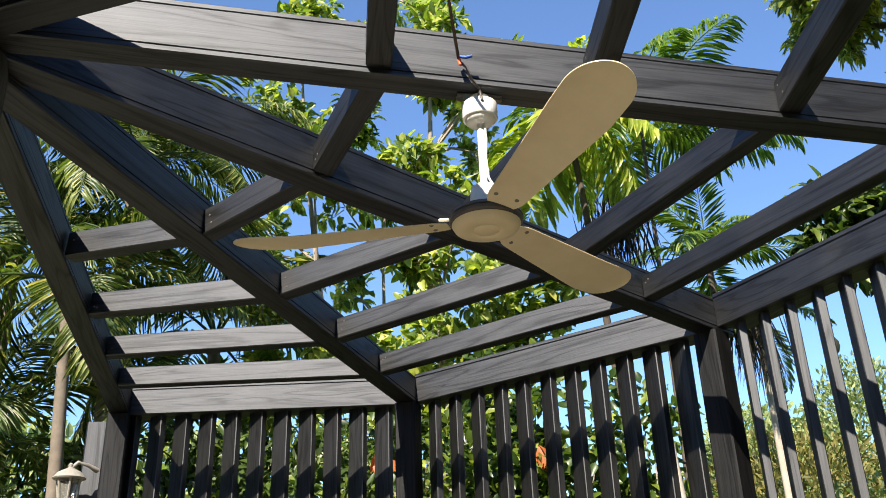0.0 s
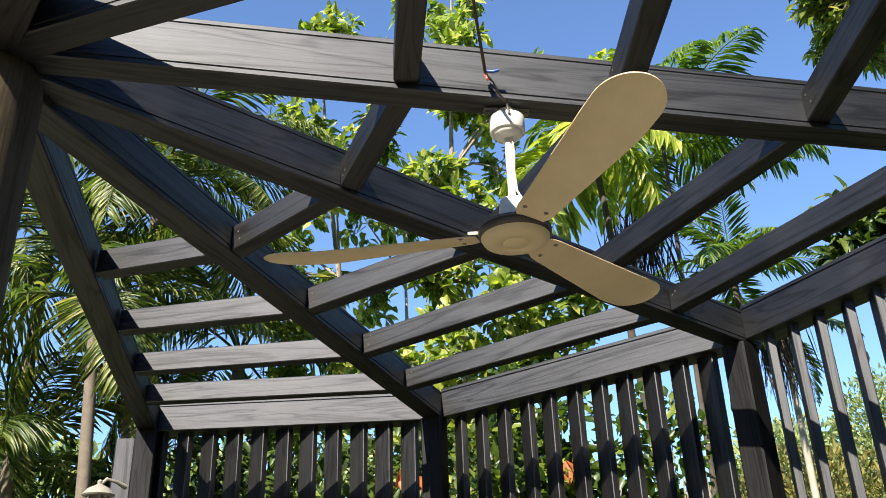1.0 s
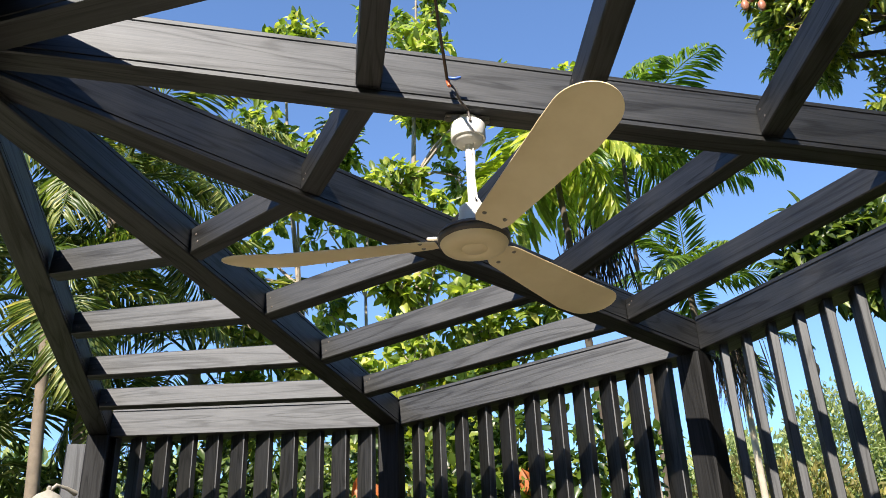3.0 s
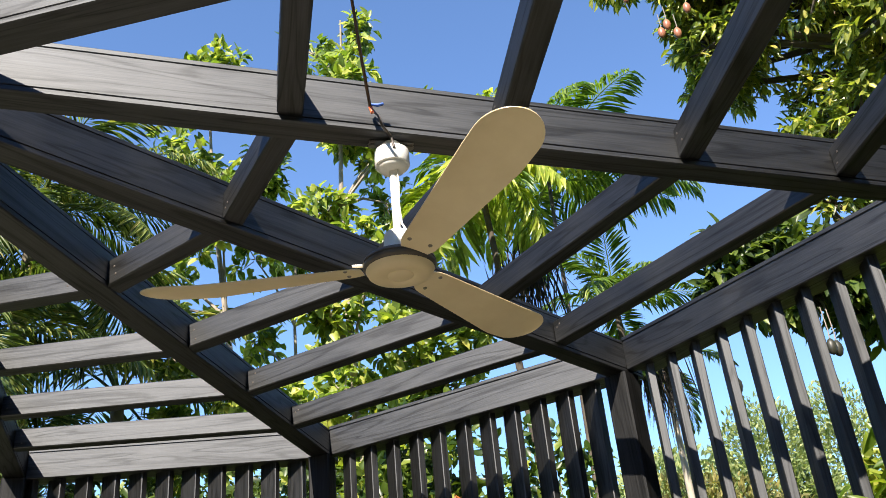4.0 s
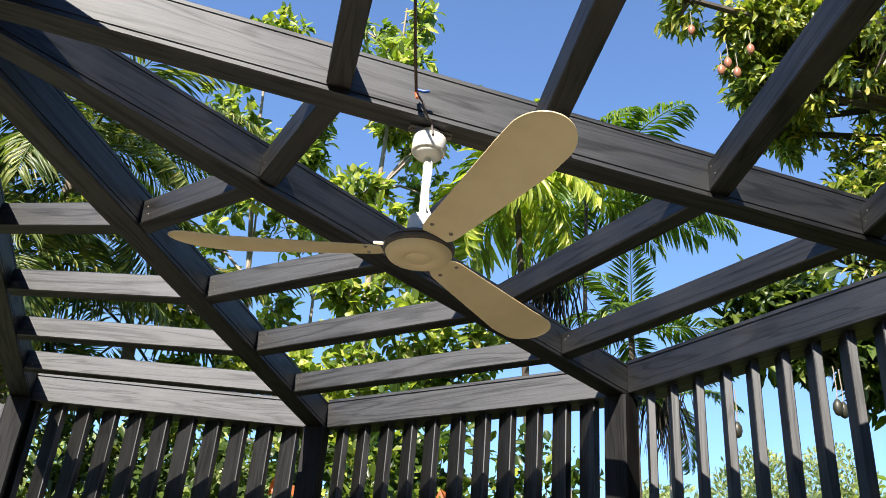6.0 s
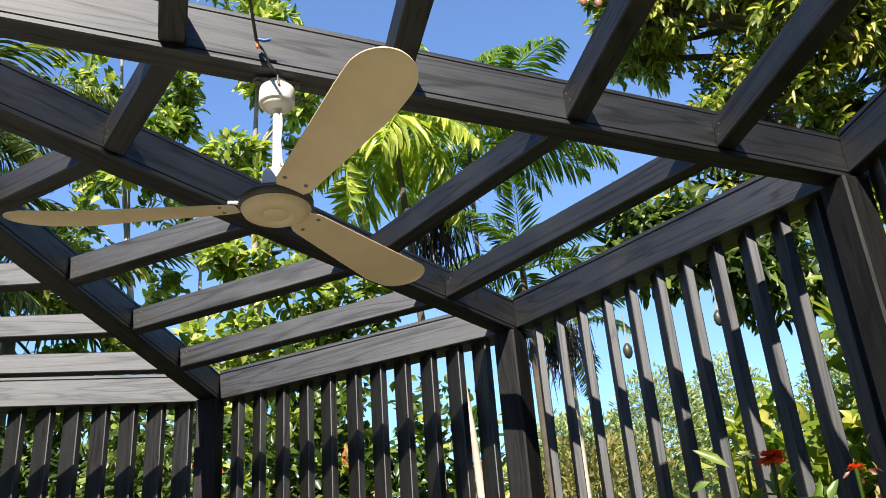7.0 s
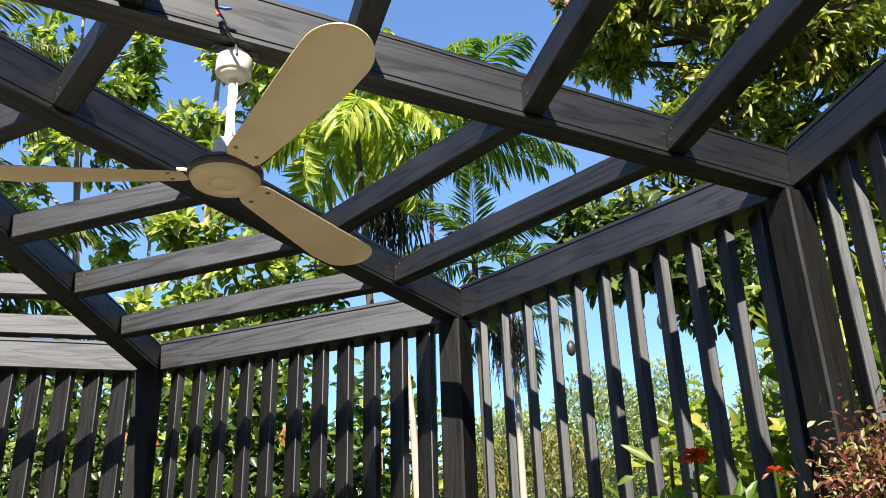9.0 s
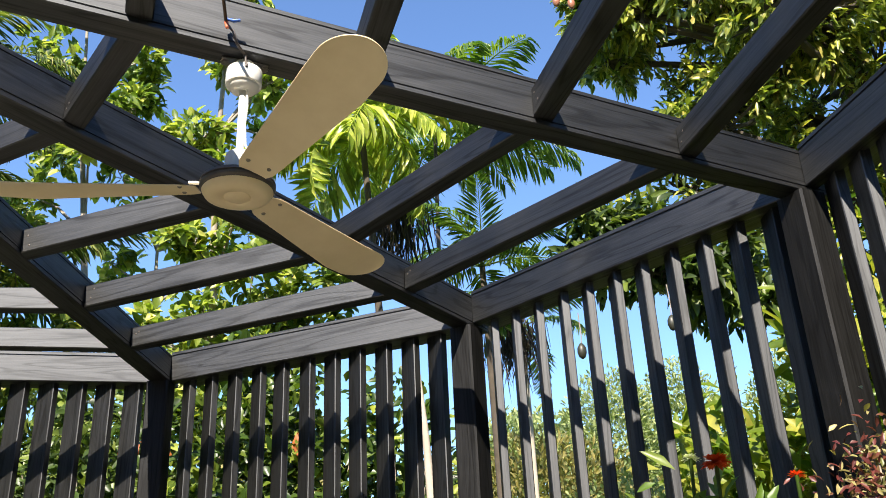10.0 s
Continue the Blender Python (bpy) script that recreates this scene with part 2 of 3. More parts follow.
def lathe(profile, seg=28):
    """A turned shape from (radius, z) pairs, closed at both ends."""
    verts, faces = [], []
    for r, z in profile:
        for s in range(seg):
            a = 2 * math.pi * s / seg
            verts.append((r * math.cos(a), r * math.sin(a), z))
    for k in range(len(profile) - 1):
        for s in range(seg):
            t = (s + 1) % seg
            faces.append((k * seg + s, k * seg + t, (k + 1) * seg + t, (k + 1) * seg + s))
    faces.append(tuple(reversed(range(seg))))
    faces.append(tuple(range((len(profile) - 1) * seg, len(profile) * seg)))
    return verts, faces


def tube(points, radii, seg=8):
    """A tapered tube along points."""
    pts = [Vector(p) for p in points]
    verts, faces = [], []
    for i, p in enumerate(pts):
        d = (pts[min(i + 1, len(pts) - 1)] - pts[max(i - 1, 0)]).normalized()
        side = d.cross(Vector((0.31, 0.95, 0.02))).normalized()
        up = d.cross(side)
        for s in range(seg):
            a = 2 * math.pi * s / seg
            verts.append(p + (side * math.cos(a) + up * math.sin(a)) * radii[i])
    for i in range(len(pts) - 1):
        for s in range(seg):
            t = (s + 1) % seg
            faces.append((i * seg + s, i * seg + t, (i + 1) * seg + t, (i + 1) * seg + s))
    faces.append(tuple(reversed(range(seg))))
    faces.append(tuple(range((len(pts) - 1) * seg, len(pts) * seg)))
    return verts, faces


def joined(*pieces):
    verts, faces = [], []
    for v, f in pieces:
        n = len(verts)
        verts += [tuple(p) for p in v]
        faces += [tuple(i + n for i in q) for q in f]
    return verts, faces


def unit(v):
    return v / (np.linalg.norm(v, axis=-1, keepdims=True) + 1e-9)


def leaves(name, base, way, face, length, width, mat, fold=0.25, droop=0.15):
    """Many small folded leaves in one mesh: base point, direction, facing, length and width of each."""
    base, way = np.asarray(base, float), unit(np.asarray(way, float))
    side = unit(np.cross(way, np.asarray(face, float)))
    up = np.cross(side, way)
    n = len(base)
    L, W = np.broadcast_to(length, n)[:, None], np.broadcast_to(width, n)[:, None]
    v = np.stack([
        base,
        base + way * L * 0.42 + side * W * 0.5 + up * W * fold,
        base + way * L * 0.46,
        base + way * L * 0.42 - side * W * 0.5 + up * W * fold,
        base + way * L * 0.78 + side * W * 0.32 + up * (W * fold * 0.5 - L * droop * 0.4),
        base + way * L * 0.78 - side * W * 0.32 + up * (W * fold * 0.5 - L * droop * 0.4),
        base + way * L - up * L * droop,
    ], 1).reshape(-1, 3)
    k = np.arange(n)[:, None] * 7
    f3 = np.concatenate([k + [0, 1, 2], k + [0, 2, 3], k + [2, 1, 4], k + [2, 4, 6], k + [2, 6, 5], k + [2, 5, 3]], 0)
    me = bpy.data.meshes.new(name)
    me.vertices.add(len(v))
    me.vertices.foreach_set("co", v.ravel())
    me.loops.add(f3.size)
    me.loops.foreach_set("vertex_index", f3.ravel())
    me.polygons.add(len(f3))
    me.polygons.foreach_set("loop_start", np.arange(len(f3)) * 3)
    me.materials.append(mat)
    me.update(calc_edges=True)
    return me


def rosettes(name, tips, dirs, per, length, width, mat, spread=0.9, jitter=0.05, droop=0.3):
    """Leaves in whorls round twig tips."""
    tips, dirs = np.repeat(tips, per, 0), np.repeat(dirs, per, 0)
    n = len(tips)
    way = unit(unit(dirs) * 0.55 + rng.normal(size=(n, 3)) * spread * 0.7)
    way[:, 2] -= droop * rng.random(n)
    face = rng.normal(size=(n, 3)) * 0.5 + np.array([-0.1, -0.8, 0.9])
    base = tips + rng.normal(size=(n, 3)) * jitter
    return leaves(name, base, way, face, length * rng.uniform(0.6, 1.2, n), width * rng.uniform(0.7, 1.2, n), mat)


def blob_points(n, centre, radii, hollow=0.35):
    d = unit(rng.normal(size=(n, 3)))
    r = (hollow + (1 - hollow) * rng.random(n)) ** 0.7
    return np.array(centre) + d * r[:, None] * np.array(radii), d


# ---- large structure ----
ground_v, ground_f = [], []
for ring, r in enumerate((0.0, 4, 9, 20, 60, 200, 1500)):
    for s in range(48):
        a = 2 * math.pi * s / 48
        dip = -0.12 + (0.05 * math.sin(3 * a + ring) if 3 < r < 100 else 0.0)
        ground_v.append((r * math.cos(a) - 0.3, r * math.sin(a) + 1.5, dip if r > 3 else -0.12))
for ring in range(6):
    for s in range(48):
        t = (s + 1) % 48
        ground_f.append((ring * 48 + s, (ring + 1) * 48 + s, (ring + 1) * 48 + t, ring * 48 + t))
tagged(new("ground", mesh_of("ground", ground_v, ground_f, GROUND)), "grassy garden ground around the pergola", "ground", kind="structure")

HUB = Vector((-1.2925, 1.8234, 0.0))
EAVE, SLOPE, RAFTER_H = 2.52, 0.0401, 0.15
WIDTHS = (0.1067, 0.1067, 0.095, 0.084, 0.09, 0.1)
ANGLES = (102.33, 73.03, 41.36, 11.41, -18.1, -51.5)
ASIDE = (0.0, 0.028, 0.0215, 0.049, 0.048, 0.0)  # clockwise shift of each rafter off the hub's centre
DROPS = (-0.024, -0.035, 0.006, 0.022, 0.004, 0.0)
LOW = (0.0, 0.0, 0.014, 0.02, 0.014, 0.014)  # how far each rafter hangs below its purlins
# distance from the hub at which each ring meets a rafter: four purlins and the eave beam
RINGS = ((1.239, 1.792, 2.294, 2.736, 3.234), (1.062, 1.634, 2.182, 2.706, 3.262), (1.055, 1.686, 2.212, 2.723, 3.258),
         (1.067, 1.68, 2.26, 2.812, 3.359), (1.19, 1.79, 2.35, 2.87, 3.4), (1.084, 1.686, 2.234, 2.753, 3.29))


def outward(deg):
    return Vector((math.cos(radians(deg)), math.sin(radians(deg)), 0.0))


def under(r, i=3):
    return EAVE + DROPS[i] + (0.06 if i == 0 else SLOPE) * (3.2724 - r)


def radial(i, r, aside=0.0):
    """The point on the underside of rafter i at r from the hub, shifted clockwise by aside."""
    u = outward(ANGLES[i])
    return u * r + Vector((u.y, -u.x, 0.0)) * (ASIDE[i] + aside) + Vector((0, 0, under(r, i)))


floor_v = [(HUB.x + 3.75 * math.cos(radians(15 + 30 * k)), HUB.y + 3.75 * math.sin(radians(15 + 30 * k)), z) for z in (-0.13, 0.0) for k in range(12)]
floor_f = [tuple(range(12, 24)), tuple(reversed(range(12)))] + [(k, (k + 1) % 12, 12 + (k + 1) % 12, 12 + k) for k in range(12)]
tagged(new("floor", mesh_of("floor", floor_v, floor_f, PAVING)), "tan paved floor under the pergola", "floor", kind="structure")

# ---- pergola ----
pergola = thing("pergola", "black-stained timber pergola with rafters fanning out from one round post", "pergola", at=HUB)
hub_v, hub_f = lathe([(0.142, 0.0), (0.15, 0.02), (0.15, 1.5), (0.149, 2.60), (0.142, 2.64), (0.12, 2.665)], 24)
part("hub_post", mesh_of("hub_post", [(z, x, y) for x, y, z in hub_v], hub_f, POSTWOOD, True), None, pergola, "thick round brown weathered post").matrix_local = frame_matrix((0, 0, 0), (0, 0, 1), (1, 0, 0))

POST_W = 0.12
POST_SECTION = section(POST_W, POST_W, (), 0.008)
POST_OUT = 0.01
for i, rings in enumerate(RINGS):
    u = outward(ANGLES[i])
    far = rings[4] + 0.13
    a, b = radial(i, 0.1) - Vector((0, 0, LOW[i])), radial(i, far) - Vector((0, 0, LOW[i]))
    outline = section(WIDTHS[i], RAFTER_H + LOW[i], (0.02, RAFTER_H + LOW[i] - 0.019))
    part("rafter", timber("rafter", (b - a).length, outline, WOOD), None, pergola).matrix_local = frame_matrix(a, b - a, (0, 0, 1))
    foot = radial(i, rings[4] + POST_OUT)
    top = foot.z - LOW[i] - 0.003
    m = frame_matrix(Vector((foot.x, foot.y, 0.0)) + u * POST_W / 2, (0, 0, 1), -u)
    part("post", timber("post", top, POST_SECTION, POSTSHADED), None, pergola).matrix_local = m
u = outward(ANGLES[0])
foot = radial(0, RINGS[0][4] + 0.13, -POST_W - 0.004)
twin = timber("post", foot.z - 0.02, POST_SECTION, WOOD)
part("post", twin, None, pergola, "second post bolted beside the corner post").matrix_local = frame_matrix(Vector((foot.x, foot.y, 0.0)) + u * POST_W / 2, (0, 0, 1), -u)


def ring_ends(i, k):
    """Inner lower corners, from the hub, of the timber of ring k between rafters i and i + 1."""
    return radial(i, RINGS[i][k], WIDTHS[i] / 2), radial(i + 1, RINGS[i + 1][k], -WIDTHS[i + 1] / 2)


nv, nf = lathe([(0.0045, -0.002), (0.0045, 0.0005), (0.003, 0.0015)], 8)
NAIL = mesh_of("nail", nv, nf, DARKMETAL)
PURLIN_SECTION = section(0.07, 0.1, ())
for i in range(5):
    half = radians((ANGLES[i] - ANGLES[i + 1]) / 2)
    for k in range(4):
        a, b = ring_ends(i, k)
        x = (b - a).normalized()
        out = Vector((0, 0, 1)).cross(x)
        m = frame_matrix(a + out * 0.035 - x * 0.006 + Vector((0, 0, 0.002)), x, (0, 0, 1))
        purlin = timber("purlin", (b - a).length + 0.012, PURLIN_SECTION, WOOD, -math.tan(half), math.tan(half))
        ob = part("purlin", purlin, None, pergola)
        ob.matrix_local = m
        for along in (0.035, 0.05, (b - a).length - 0.03, (b - a).length - 0.045):
            nail = part("nail", NAIL, None, ob)
            nail.location = (along + random.uniform(-0.008, 0.008), -0.035, random.choice((0.03, 0.07)) + random.uniform(-0.008, 0.008))
            nail.rotation_euler = (radians(90), 0, 0)

# ---- louvred walls ----
BEAM_SECTION = section(0.06, 0.165, (0.143,), 0.004, 0.006, 0.005)
SLAT_W, SLAT_T, PITCH = 0.115, 0.037, 0.1473
LOUVRES = (54.0, 57.0, 48.0, 74.0)  # how far the slats of each wall turn from straight outward
SLAT_SECTION = section(SLAT_T, SLAT_W, (), 0.0035)
slat_mesh = timber("slat", EAVE - 0.03, SLAT_SECTION, WOOD)
FIRST_SLAT = (0.033, 0.105, 0.088, 0.115)  # from the wall's start to the first slat's inner corner
for i, first in enumerate(FIRST_SLAT):
    wall = thing("louvred_wall", "open wall of upright angled black timber slats under an eave beam", "louvred wall", "louvred pergola walls", at=HUB)
    a, b = ring_ends(i, 4)
    x = (b - a).normalized()
    out = Vector((-x.y, x.x, 0.0)).normalized()
    half = radians((ANGLES[i] - ANGLES[i + 1]) / 2)
    beam = timber("eave_beam", (b - a).length + 0.012, BEAM_SECTION, WOOD, -math.tan(half), math.tan(half))
    part("eave_beam", beam, None, wall).matrix_local = frame_matrix(a + out * 0.03 - x * 0.006, x, (0, 0, 1))
    head = timber("head_rail", (b - a).length - 0.02, section(0.11, 0.05), WOOD)
    part("head_rail", head, None, wall).matrix_local = frame_matrix(a + out * 0.117 + x * 0.01 + Vector((0, 0, 0.003)), x, (0, 0, 1))
    rail = timber("bottom_rail", (b - a).length - 0.04, section(0.1, 0.06), WOOD)
    part("bottom_rail", rail, None, wall).matrix_local = frame_matrix(Vector((a.x, a.y, 0.0)) + out * 0.09 + x * 0.02, x, (0, 0, 1))
    for s in range(11):
        p = a + x * (first + PITCH * s + random.uniform(-0.004, 0.004)) + out * 0.035
        turn = LOUVRES[i] + random.uniform(-1.5, 1.5)
        d = out * math.cos(radians(turn)) - x * math.sin(radians(turn))
        beside = Vector((d.y, -d.x, 0.0))
        foot = Vector((p.x, p.y, 0.05)) + beside * SLAT_T / 2
        part("slat", slat_mesh, None, wall).matrix_local = frame_matrix(foot, (0, 0, 1), d)

# ---- ceiling fan ----
FAN = Vector((0.0744, 2.0607, 0.0))
fan = thing("ceiling_fan", "cream three-bladed ceiling fan with white rod hung from a rafter", "ceiling fan", at=FAN)
beam_z = under(1.387, 3) - LOW[3]
v, f = lathe([(0.0, -0.093), (0.022, -0.0925), (0.034, -0.089), (0.0405, -0.082), (0.042, -0.076), (0.047, -0.0755), (0.0485, -0.073), (0.0485, -0.03), (0.047, -0.028), (0.026, -0.0275), (0.026, -0.004)])
part("canopy", mesh_of("canopy", v, f, WHITE, True), None, fan, "white enamelled mounting cup").location = (0, 0, beam_z)
bm = bmesh.new()
bmesh.ops.create_cube(bm, size=1.0, matrix=Matrix.Diagonal((0.125, 0.03, 0.004, 1)))
br = part("mounting_bracket", bm, STEEL, fan, "dull steel strap")
br.location = (0, 0, beam_z - 0.0025)
br.rotation_euler = (0, 0, radians(9.9))
for sx in (-1, 1):
    v, f = lathe([(0.011, -0.007), (0.011, -0.001), (0.013, 0.0)], 6)
    part("bolt", mesh_of("bolt", v, f, STEEL), None, br).location = (0.053 * sx, 0, -0.003)
disc_z = 2.19
v, f = lathe([(0.0105, disc_z + 0.1), (0.0105, beam_z - 0.088)], 16)
part("rod", mesh_of("rod", v, f, WHITE, True), None, fan)
v, f = lathe([(0.044, disc_z + 0.035), (0.043, disc_z + 0.05), (0.036, disc_z + 0.112), (0.035, disc_z + 0.118), (0.031, disc_z + 0.122), (0.012, disc_z + 0.123)])
part("motor_cup", mesh_of("motor_cup", v, f, WHITE, True), None, fan)
v, f = lathe([(0.08, disc_z + 0.012), (0.092, disc_z + 0.014), (0.096, disc_z + 0.02), (0.096, disc_z + 0.026), (0.092, disc_z + 0.028), (0.092, disc_z + 0.03), (0.096, disc_z + 0.032), (0.094, disc_z + 0.04), (0.045, disc_z + 0.048)], 40)
part("motor_band", mesh_of("motor_band", v, f, DARKMETAL, True), None, fan, "dark ribbed motor housing band")
v, f = lathe([(0.03, disc_z - 0.006), (0.034, disc_z - 0.003), (0.04, disc_z - 0.007), (0.07, disc_z - 0.005), (0.084, disc_z + 0.001), (0.09, disc_z + 0.012), (0.075, disc_z + 0.014)], 40)
part("bottom_plate", mesh_of("bottom_plate", v, f, CREAM, True), None, fan)
v, f = tube([(0.01, -0.012, beam_z - 0.088), (0.013, -0.006, beam_z - 0.14), (0.009, -0.011, beam_z - 0.2), (0.013, -0.008, beam_z - 0.26), (0.028, -0.032, disc_z + 0.1), (0.034, -0.037, disc_z + 0.05)], [0.003] * 6, 6)
part("rod_wire", mesh_of("rod_wire", v, f, WHITE, True), None, fan)


def blade_mesh():
    verts, faces = [], []
    nx, ny = 40, 8
    for layer in (0, 1):
        for i in range(nx + 1):
            u = 0.84 * i / 24 if i <= 24 else 0.84 + 0.16 * math.sin(math.pi / 2 * (i - 24) / 16)
            x = 0.1 + 0.59 * u
            half = 0.044 + 0.03 * min(1.0, u / 0.72)
            if u > 0.84:
                half *= math.sqrt(max(0.0, 1 - ((u - 0.84) / 0.16) ** 2.0)) * 0.998 + 0.002
            if u < 0.05:
                half *= 0.8 + 0.2 * math.sqrt(u / 0.05)
            for j in range(ny + 1):
                q = 2 * j / ny - 1
                y = q * half
                camber = 0.012 * (1 - q * q) * (0.4 + 0.6 * u) * half / 0.074
                z = -y * math.tan(radians(13 - 2 * u)) + camber + 0.05 * max(0.0, u - 0.7)
                verts.append((x, y + 0.012 * u, z + 0.0022 * layer))
    row, lay = ny + 1, (nx + 1) * (ny + 1)
    for i in range(nx):
        for j in range(ny):
            a = i * row + j
            faces.append((a, a + 1, a + row + 1, a + row))
            faces.append((lay + a, lay + a + row, lay + a + row + 1, lay + a + 1))
    for i in range(nx):
        for j in (0, ny):
            a = i * row + j
            q = (a, a + row, lay + a + row, lay + a)
            faces.append(q if j == 0 else tuple(reversed(q)))
    for i in (0, nx):
        for j in range(ny):
            a = i * row + j
            faces.append((a, lay + a, lay + a + 1, a + 1))
    return mesh_of("blade", verts, faces, CREAM, True)


BLADE = blade_mesh()
iron_v, iron_f = joined(tube([(0.06, 0.0, 0.016), (0.1, 0.0, 0.02), (0.125, 0.0, 0.022)], [0.005, 0.005, 0.004], 8))
IRON = mesh_of("blade_iron", iron_v, iron_f, WHITE, True)
sv, sf = lathe([(0.004, -0.003), (0.006, -0.001), (0.006, 0.001)], 8)
SCREW = mesh_of("screw", sv, sf, STEEL)
for k in range(3):
    blade = part("blade", BLADE, None, fan)
    blade.location = (0, 0, disc_z + 0.02)
    blade.rotation_euler = (0, 0, radians(50 + 120 * k))
    part("blade_iron", IRON, None, blade)
    for y in (-0.032, 0.032):
        part("screw", SCREW, None, blade).location = (0.14, y * 0.85, -y * 0.19 + 0.002)

# ---- supply cable ----
cable = thing("supply_cable", "brown electric cable drooping to the fan with taped joints", "cable")
top = Vector((-0.05, 1.50, 2.88))
join = Vector((0.022, 1.975, 2.658))
pts = [top + Vector((-0.35, -0.55, 0.02)), top, top.lerp(join, 0.3) + Vector((0.01, 0, -0.012)), top.lerp(join, 0.7) + Vector((0.004, 0, -0.016)), join]
v, f = tube(pts, [0.0045] * 5, 8)
part("sheath", mesh_of("sheath", v, f, RUBBER, True), None, cable)
v, f = tube([join, join + Vector((0.02, -0.01, -0.03)), join + Vector((0.03, 0.0, -0.06)), FAN + Vector((-0.0, -0.04, beam_z - 0.002)), FAN + Vector((0.006, -0.05, beam_z - 0.045))], [0.004, 0.004, 0.004, 0.004, 0.004], 8)
part("black_lead", mesh_of("black_lead", v, f, DARKMETAL, True), None, cable)
v, f = tube([join + Vector((0, -0.006, 0.0)), join + Vector((0.004, -0.012, -0.022))], [0.006, 0.005], 8)
part("orange_joint", mesh_of("orange_joint", v, f, ORANGEWIRE, True), None, cable, "orange wire joint")
v, f = tube([join + Vector((0.0, -0.004, 0.012)), join + Vector((0.02, -0.012, 0.002)), join + Vector((0.036, -0.012, 0.006))], [0.004, 0.005, 0.004], 8)
part("blue_joint", mesh_of("blue_joint", v, f, BLUEWIRE, True), None, cable, "blue wire joint")

# ---- lantern on the outer post ----
LAMP = Vector((-2.17, 4.86, 1.97))
lamp = thing("wall_lantern", "small off-white garden lantern on a bracket at the corner post", "lantern", at=LAMP)
v, f = lathe([(0.03, 0.0), (0.038, 0.012), (0.06, 0.135), (0.062, 0.15)], 6)
part("glass_body", mesh_of("glass_body", v, f, FROST), None, lamp, "frosted tapered glass")
for k in range(6):
    a = math.pi * k / 3
    v, f = tube([(0.04 * math.cos(a), 0.04 * math.sin(a), 0.0), (0.066 * math.cos(a), 0.066 * math.sin(a), 0.15)], [0.006, 0.006], 6)
    part("frame_bar", mesh_of("frame_bar", v, f, LAMPPAINT), None, lamp)
v, f = lathe([(0.085, 0.145), (0.09, 0.152), (0.06, 0.185), (0.03, 0.2), (0.012, 0.21), (0.014, 0.225), (0.004, 0.235)], 12)
part("cap", mesh_of("cap", v, f, LAMPPAINT, True), None, lamp)
v, f = lathe([(0.008, -0.04), (0.02, -0.02), (0.035, -0.01), (0.04, 0.004)], 12)
part("finial", mesh_of("finial", v, f, LAMPPAINT, True), None, lamp)
v, f = tube([(0.0, 0.0, 0.2), (0.03, 0.02, 0.24), (0.07, 0.06, 0.23), (0.1, 0.12, 0.21)], [0.012, 0.011, 0.011, 0.016], 8)
part("bracket", mesh_of("bracket", v, f, LAMPPAINT, True), None, lamp)

# ---- palms ----
def frond_mesh(name, mat, length=2.0, count=44, leaflet=0.5, width=0.035, droop=0.9, hang=0.6, vee=0.5):
    """A feather frond along +x that arches down: a tapered stalk and two ranks of leaflets."""
    s = np.linspace(0, 1, 14)
    px, pz = length * (s - 0.12 * droop * s**3), length * (0.32 * s - 0.75 * droop * s**2.2)
    spine = np.stack([px, 0 * s, pz], 1)
    u = np.linspace(0.16, 0.99, count)
    base = np.stack([np.interp(u, s, px), 0 * u, np.interp(u, s, pz)], 1)
    tang = unit(np.stack([np.gradient(px, s), 0 * s, np.gradient(pz, s)], 1))
    tg = np.stack([np.interp(u, s, tang[:, c]) for c in range(3)], 1)
    b, w, fc, ln = [], [], [], []
    for sign in (-1, 1):
        lean = np.stack([0 * u, sign * np.ones(count), vee * (1 - u) - hang * (0.5 + 0.5 * u)], 1)
        way = unit(tg * (0.55 + 0.5 * u)[:, None] + lean + rng.normal(size=(count, 3)) * 0.13)
        b.append(base)
        w.append(way)
        fc.append(np.stack([0 * u + 0.2, -sign * 0.25 * np.ones(count), np.ones(count)], 1) + rng.normal(size=(count, 3)) * 0.15)
        ln.append(leaflet * np.sin(np.pi * (0.12 + 0.8 * u)) ** 0.6 * rng.uniform(0.85, 1.1, count))
    me = leaves(name, np.concatenate(b), np.concatenate(w), np.concatenate(fc), np.concatenate(ln), width * rng.uniform(0.8, 1.15, 2 * count), mat, 0.3, 0.3)
    v, f = tube(spine, list(0.018 * (1 - 0.85 * s) * length / 2 + 0.002), 6)
    bm = bmesh.new()
    bm.from_mesh(me)
    vs = [bm.verts.new(p) for p in v]
    for q in f:
        bm.faces.new([vs[i] for i in q])
    bm.to_mesh(me)
    bm.free()
    return me


